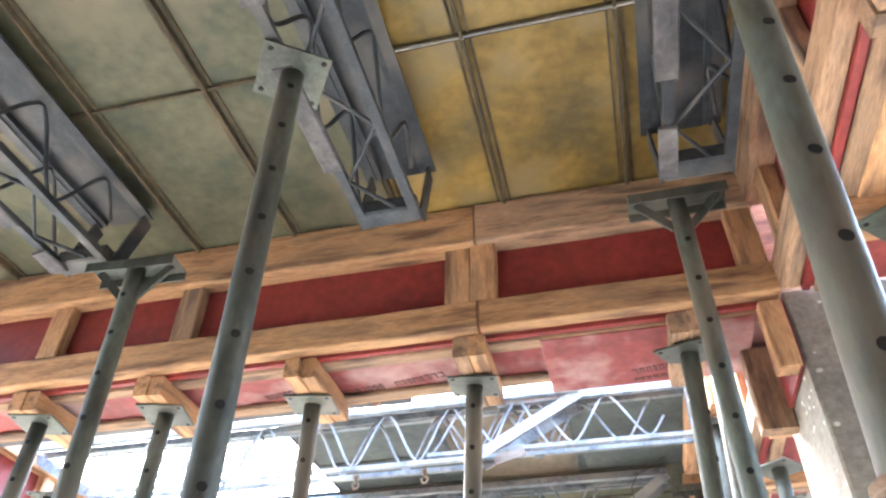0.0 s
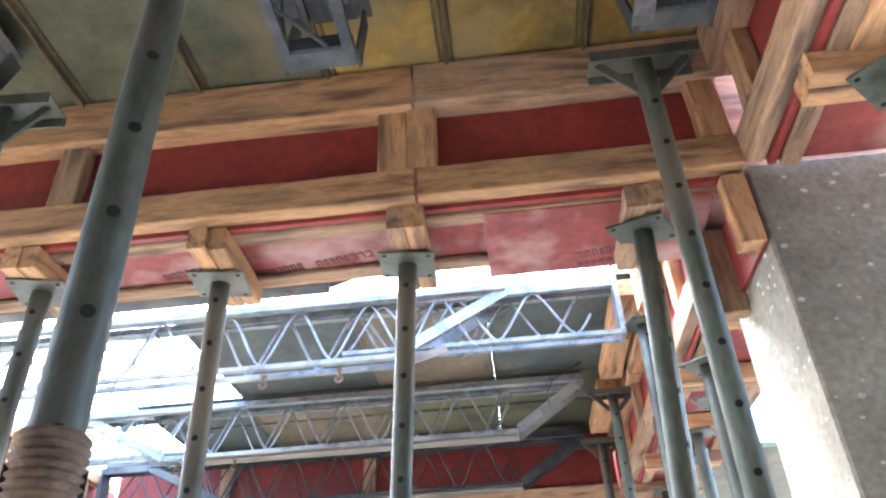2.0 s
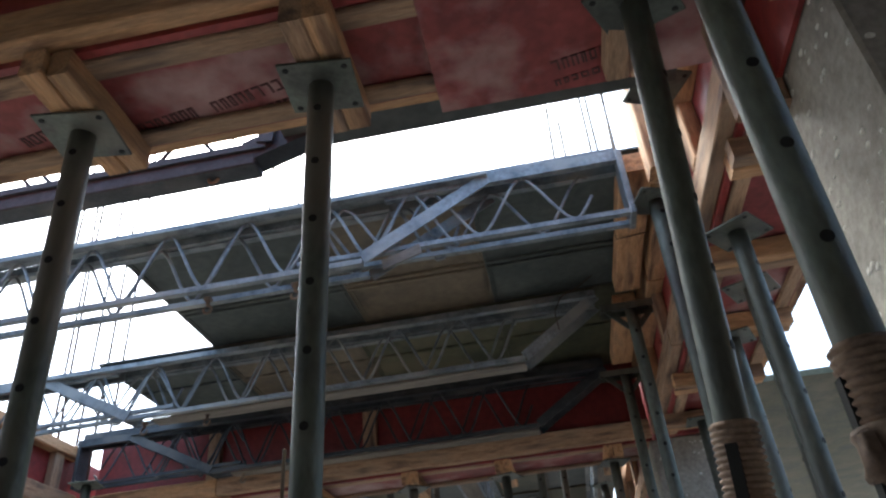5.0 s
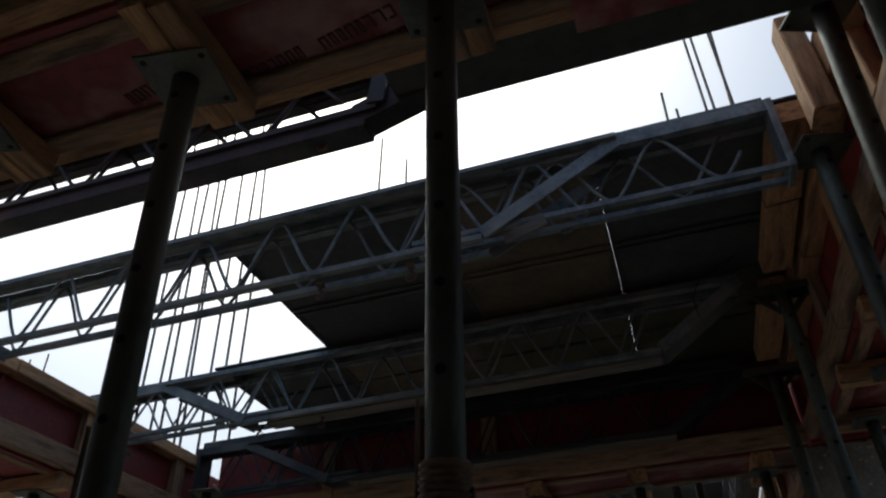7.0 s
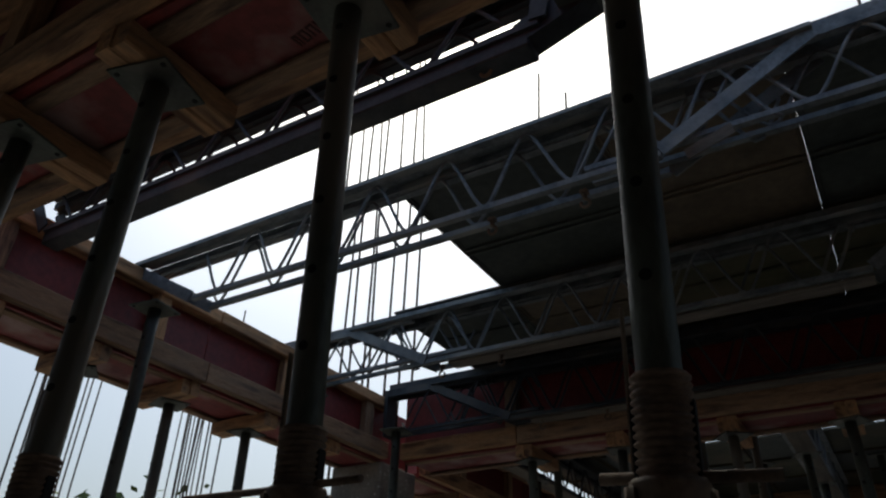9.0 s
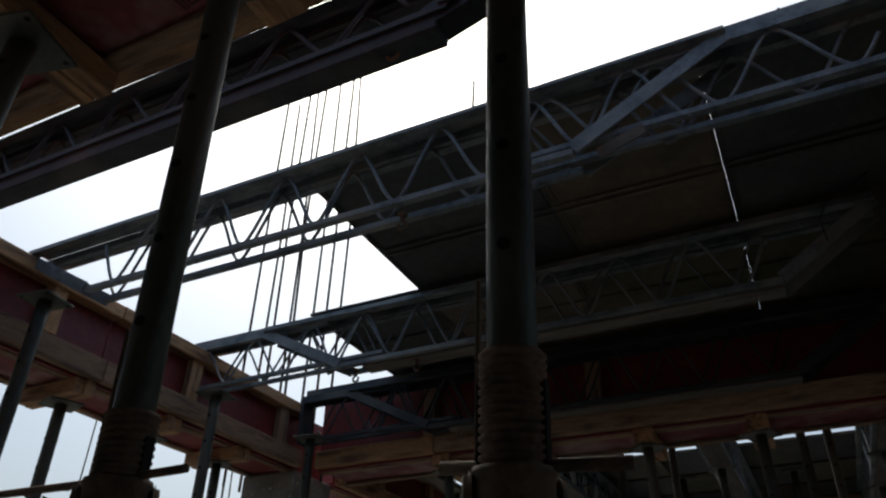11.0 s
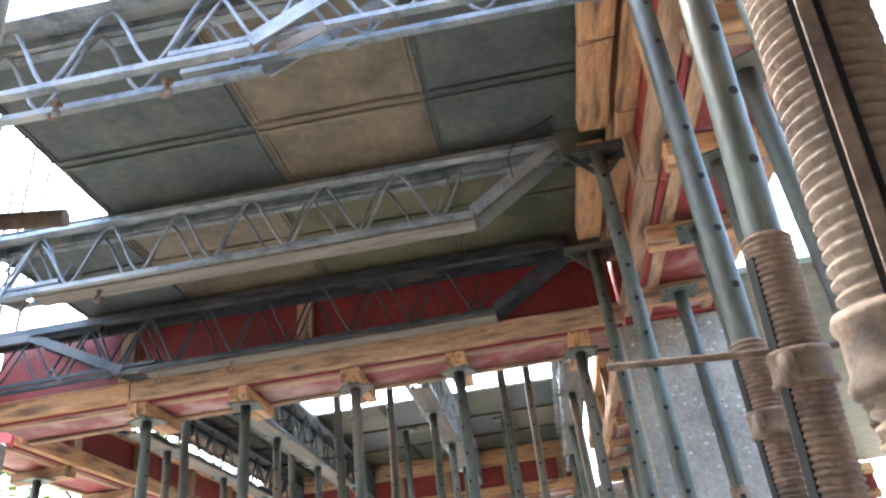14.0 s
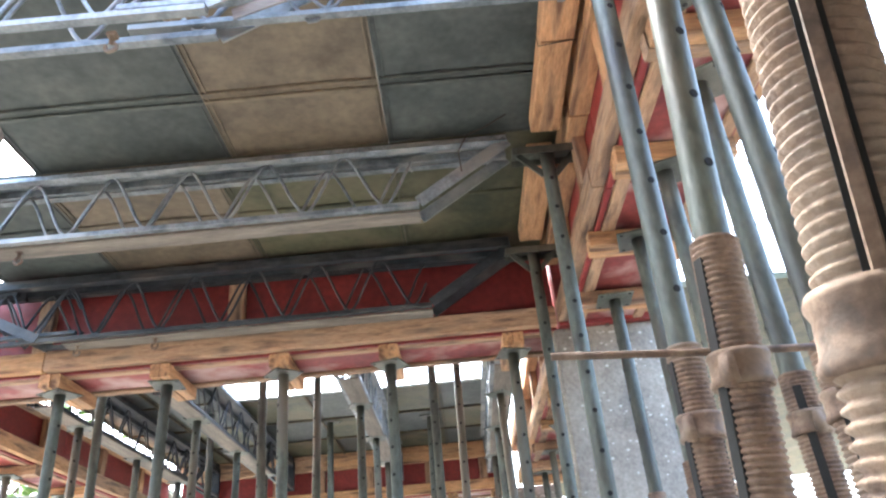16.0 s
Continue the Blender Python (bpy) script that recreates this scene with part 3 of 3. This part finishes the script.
def tube_mesh(h):
    n = 12
    prof = [(0.0245 + random.uniform(-0.0003, 0.0003), h * i / n) for i in range(n + 1)]
    return mesh_of("inner_tube", lathe(bmesh.new(), prof, 24), GREEN_PAINT)


def holes_mesh(h):
    # thin black discs on the tube paint the holes' dark insides
    bm = bmesh.new()
    k = 0
    z = 0.06
    while z < h - 0.05:
        for s in (-1, 1):
            m = Matrix.Translation((s * 0.0243, 0, z)) @ Matrix.Rotation(radians(90), 4, "Y")
            bmesh.ops.create_cone(bm, cap_ends=True, segments=12, radius1=0.0072, radius2=0.0072, depth=0.0016, matrix=m)
        z += 0.118
    return mesh_of("pin_holes", bm, HOLE)


TONGUE = mesh_of("tongue", block(-0.0365, -0.0325, -0.0045, 0.0045, 0.0, 0.20, 0.001), CAST)
COLLAR = collar_mesh()
THREAD = thread_mesh(0.5)
SLOT = slot_mesh(0.5)
OUTER = mesh_of("outer_tube", lathe(bmesh.new(), [(0.029, 0.006), (0.029, 1.0)], 20), GREEN_PAINT)
bmp = block(-0.07, 0.07, -0.07, 0.07, 0, 0.006, 0.001)
BASE = mesh_of("base_plate", bmp, GREEN_PAINT)
INNER = {}


def plate_head():
    bm = block(-0.07, 0.07, -0.07, 0.07, -0.006, 0.0, 0.001)
    me = mesh_of("head_plate", bm, GREEN_PAINT)
    return me


def plate_holes():
    # black discs under the plate, in place of bored holes
    bm = bmesh.new()
    for a in (-1, 1):
        for b in (-1, 1):
            bmesh.ops.create_cone(bm, cap_ends=True, segments=12, radius1=0.006, radius2=0.006, depth=0.002, matrix=Matrix.Translation((a * 0.055, b * 0.055, -0.0062)))
    return mesh_of("plate_holes", bm, HOLE)


def tee_head():
    bm = block(-0.125, 0.125, -0.04, 0.04, -0.005, 0.0, 0.001)
    box(bm, -0.125, 0.125, -0.041, -0.037, -0.03, 0.0)
    box(bm, -0.125, 0.125, 0.037, 0.041, -0.03, 0.0)
    for s in (-1, 1):
        bar(bm, (s * 0.02, 0, -0.10), (s * 0.105, 0, -0.006), 0.008, 0.022)
    return mesh_of("tee_head", bm, GREEN_PAINT)


HEAD, HEAD_HOLES, TEE = plate_head(), plate_holes(), tee_head()


def attach(name, me, parent, m=Matrix()):
    ob = new(name, me)
    ob.parent = parent
    ob.matrix_basis = m
    return ob


def prop(x, y, top=Z_HEAD, turn=0, zt=1.69, collar=-0.10, tee=False, lean=(0, 0), handle=30, label="", swap=False):
    """An adjustable steel prop; zt is the top of its threaded tube, lean the metres by which its foot stands off."""
    fx, fy = x + lean[0], y + lean[1]
    axis = Vector((x - fx, y - fy, top)).normalized()
    q = Vector((0, 0, 1)).rotation_difference(axis)
    m = Matrix.Translation((fx, fy, 0)) @ q.to_matrix().to_4x4() @ Matrix.Rotation(radians(turn), 4, "Z")
    p = empty("steel_prop", m, label or ("green steel prop with a braced fork head and pin holes" if tee else "worn green steel prop with pin holes and square head plate"), "prop", "steel props")
    L = Vector((x - fx, y - fy, top)).length
    key = round(L - zt + 0.3, 2)
    if key not in INNER:
        INNER[key] = (tube_mesh(key), holes_mesh(key))
    attach("base_plate", BASE, p)
    o = attach("outer_tube", OUTER, p)
    o.matrix_basis = Matrix.Diagonal((1, 1, (zt - 0.5) / 1.0, 1))
    th = attach("thread", THREAD, p, Matrix.Translation((0, 0, zt - 0.5)))
    attach("slot", SLOT, th)
    c = attach("collar", COLLAR, p, Matrix.Translation((0, 0, zt + collar)) @ Matrix.Rotation(radians(handle), 4, "Z"))
    tube = attach("inner_tube", INNER[key][0], p, Matrix.Translation((0, 0, L - key - 0.005)))
    attach("pin_hole", INNER[key][1], tube, Matrix.Rotation(radians(-90), 4, "Z"))["kind"] = "stuff"
    if tee:
        attach("fork_head", TEE, p, Matrix.Translation((0, 0, L)))
    else:
        h = attach("head_plate", HEAD, p, Matrix.Translation((0, 0, L)))
        attach("plate_hole", HEAD_HOLES, h)["kind"] = "stuff"
    return p, c


SHORT_PIN = mesh_of("lock_pin", rod(bmesh.new(), [(-0.105, 0, 0.036), (-0.05, 0.001, 0.036), (0.07, 0, 0.037)], 0.0065, 10), CAST)
LONG_PIN = mesh_of("long_pin", rod(bmesh.new(), [(-0.235, 0, 0.036), (-0.06, 0.002, 0.036), (0.11, 0, 0.038)], 0.0052, 8), CAST)

# under the near beam: place, turn, lean, top of thread, collar, pin
for x, y, turn, lean, zt, col, pin in (
        (-1.79, 1.80, 12, (-0.05, 0), 1.68, -0.10, None), (-1.365, 1.83, 14, (-0.03, 0.0), 1.68, -0.10, None), (-0.898, 1.868, 9, (-0.08, 0.15), 1.69, -0.10, -5),
        (-0.402, 1.863, 5, (-0.135, 0.208), 1.69, -0.13, 186), (0.191, 1.815, 63, (-0.095, 0.30), 1.72, -0.32, None)):
    p, c = prop(x, y, turn=turn, lean=lean, zt=zt, collar=col)
    attach("tongue", TONGUE, p, Matrix.Translation((0, 0, zt + col + 0.01)))
    if pin is not None:
        attach("lock_pin", SHORT_PIN if x > -0.5 else LONG_PIN, p, Matrix.Translation((0, 0, zt + col - 0.012)) @ Matrix.Rotation(radians(pin - turn), 4, "Z"))
# under the girders of the first bay
prop(0.214, 1.544, 2.755, 0, 1.67, tee=True, lean=(0.02, 0.105))
prop(-1.249, 1.38, 2.655, 5, 1.62, tee=True, lean=(0.035, 0.03))
prop(-0.582, 0.882, 2.675, 35, 1.67)
prop(0.252, 0.672, 2.675, 10, 1.64, collar=-0.09, lean=(-0.20, -0.13))
# cluster beside the column
p, c = prop(0.349, 2.41, 2.78, 20, 1.725, collar=-0.18, lean=(-0.145, 0.16))
attach("long_pin", LONG_PIN, p, Matrix.Translation((0, 0, 1.535)) @ Matrix.Rotation(radians(-18), 4, "Z"))
prop(0.354, 2.82, 2.69, 15, 1.705, collar=-0.145, lean=(-0.04, 0.055))
prop(0.50, 2.66, 2.44, 50, 1.63)
prop(0.33, 3.74, 2.80, 0, 1.50, tee=True)
prop(0.33, 4.48, 2.80, 0, 1.50, tee=True)
# under the right-hand form
for y in (2.32, 3.02, 3.40, 3.80, 4.30):
    prop(0.60, y, turn=20 * y, lean=(0.01, 0))
for y in (-0.6, 0.3, 0.85, 1.36):
    prop(0.62, y, turn=33 * y)
# under the second beam
for x in (-1.9, -1.4, -0.86, -0.36, 0.21):
    prop(x, 4.81, turn=60 * x, lean=(random.uniform(-0.04, 0.03), 0), zt=1.6)
# open side
for y in (2.32, 2.78, 3.24, 3.72, 4.2):
    prop(-2.94, y, turn=50 * y, lean=(random.uniform(-0.03, 0.03), 0), zt=1.6)
prop(-2.58, 2.80, 2.64, 10)
prop(-2.6, 3.76, 2.61, 10)
prop(-2.55, 4.45, 2.60, 10)
# far bay
for x in (-2.35, -1.66, -0.66, 0.20):
    for y in (5.9, 6.7, 7.6):
        prop(x, y + random.uniform(-0.1, 0.1), 2.615, random.uniform(0, 90), 1.6, lean=(random.uniform(-0.05, 0.05), 0))
for x in (-2.0, -1.4, -0.8, -0.2, 0.2):
    prop(x, 8.6, turn=70 * x, zt=1.5)
for x, y in ((-2.05, 5.5), (-1.2, 5.7), (-0.95, 6.1), (-0.2, 5.6), (-0.05, 6.1), (-1.9, 6.9), (-1.1, 7.4), (-0.3, 7.5)):
    prop(x, y, 2.95, 37 * x, 1.55, lean=(random.uniform(-0.05, 0.05), 0))
for y in (5.5, 6.2, 6.9, 7.6):
    prop(0.58, y, turn=40 * y)
    prop(-2.94, y, turn=30 * y)
for x in (-5.3, -4.1, -2.8, -1.5, -0.5, 1.5, 2.7, 3.6):
    prop(x, 12.38, turn=40 * x)
for x in (-2.2, -1.0, 0.2, 1.6, 2.6):
    for y in (9.6, 10.9):
        prop(x + random.uniform(-0.2, 0.2), y, 2.955, random.uniform(0, 90), lean=(random.uniform(-0.05, 0.05), 0))


wire = part("tie_wire", rod(bmesh.new(), [(0.02, 3.70, 2.72), (0.015, 3.69, 2.80), (0.05, 3.68, 2.86), (0.12, 3.68, 2.89), (0.20, 3.69, 2.945)], 0.0025, 6), REBAR)
tagged(wire, "thin bent tie wire at the girder end", "wire")
loop = part("wire_loop", rod(bmesh.new(), [(0.38, 3.235, 2.905), (0.268, 3.235, 2.905), (0.270, 3.235, 2.826), (0.32, 3.225, 2.824), (0.382, 3.22, 2.826)], 0.002, 6), REBAR)
tagged(loop, "tie wire looped round a pine board", "wire")


# ---------------------------------------------------------------- reinforcement and distance
def starter_bars(x, y, n, h, label, z=2.49, across=2, gap=0.13):
    top = empty("starter_bars", pose(x, y, z), label, "rebar", "starter bars")
    for k in range(n):
        dx, dy = (k % across) * gap + random.uniform(-0.02, 0.02), (k // across) * 0.14
        part("bar", rod(bmesh.new(), [(dx, dy, 0), (dx + random.uniform(-0.03, 0.03), dy, h * 0.5), (dx + random.uniform(-0.06, 0.06), dy, h * random.uniform(0.85, 1.1))], 0.009, 6), REBAR, top)
    return top


starter_bars(-3.36, 4.72, 8, 3.6, "dark steel starter bars rising above a column", 2.49, 4, 0.2)
starter_bars(-3.05, 1.76, 8, 3.6, "dark steel starter bars rising above a column")
starter_bars(0.5, 4.7, 4, 3.4, "thin dark starter bars against the sky")
starter_bars(-3.0, 8.5, 8, 3.8, "thin dark starter bars against the sky")
starter_bars(-1.79, 4.86, 2, 2.62, "short thin starter bars standing in a beam form", 2.537, 2, 0.16)
starter_bars(0.20, 4.86, 2, 2.35, "short thin starter bars standing in a beam form", 2.537, 2, 0.13)


def tree(x, y, h, r, label, seed):
    rnd = random.Random(seed)
    t = empty("tree", pose(x, y, -0.12), label, "tree", "trees")
    bm = lathe(bmesh.new(), [(0.22, 0), (0.16, h * 0.3), (0.09, h * 0.65), (0.02, h * 0.95)], 9)
    tips = []
    for k in range(14):
        a, z = rnd.uniform(0, 6.28), rnd.uniform(0.3, 0.8) * h
        q = Vector((math.cos(a) * r * rnd.uniform(0.5, 0.9), math.sin(a) * r * rnd.uniform(0.5, 0.9), z + rnd.uniform(0.05, 0.25) * h))
        rod(bm, [(0, 0, z), q * 0.5 + Vector((0, 0, z * 0.5)), q], 0.035, 5)
        tips.append(q)
    part("trunk", bm, BARK, t)
    vs, fs = [], []
    for k in range(3800):
        c = rnd.choice(tips) + Vector((rnd.gauss(0, r * 0.24), rnd.gauss(0, r * 0.24), rnd.gauss(0, r * 0.2)))
        u = Vector((rnd.gauss(0, 1), rnd.gauss(0, 1), rnd.gauss(0, 0.6))).normalized() * rnd.uniform(0.08, 0.17)
        w = u.cross(Vector((rnd.gauss(0, 1), rnd.gauss(0, 1), rnd.gauss(0, 1)))).normalized() * rnd.uniform(0.05, 0.09)
        i = len(vs)
        vs += [c - u, c + w, c + u, c - w]
        fs.append((i, i + 1, i + 2, i + 3))
    me = bpy.data.meshes.new("crown")
    me.from_pydata(vs, [], fs)
    me.materials.append(LEAF)
    attach("crown", me, t)


tree(-8.7, 15.2, 5.7, 1.9, "bright green leafy tree beyond the open side", 1)
tree(-15, 12.5, 4.2, 1.7, "green leafy tree beyond the open side", 2)
tree(-15.5, 16.0, 4.2, 1.7, "green leafy tree beyond the open side", 3)
tree(-19, 8.0, 4.0, 1.9, "green leafy tree beyond the open side", 4)

for x, y in ((-6.2, 3.0), (-6.4, 4.6), (-6.2, 6.2), (-7.8, 3.8), (-7.6, 5.6), (-7.9, 7.4), (-6.4, 7.9)):
    low = tagged(part("low_column", block(x - 0.15, x + 0.15, y - 0.15, y + 0.15, -0.13, 1.5, 0.005), CONCRETE), "unfinished low concrete column outside", "column", "low columns")
    starter_bars(x - 0.07, y - 0.1, 6, 3.2, "tall thin steel starter bars of an unfinished column", 1.49)
plat = empty("timber_platform", pose(-6.9, 0, 0), "rough timber platform on posts beyond the open side", "platform")
for k in range(4):
    timber("plank", plat, (-0.3 + 0.2 * k, 4.9, 2.42), (-0.3 + 0.2 * k, 9.6, 2.42), 0.18, 0.04)
for y in (5.1, 6.6, 8.1, 9.4):
    timber("joist", plat, (-0.5, y, 2.36), (0.5, y, 2.36), 0.06, 0.08)
    timber("post", plat, (0.2, y, -0.12), (0.2, y, 2.32), 0.08, 0.08)
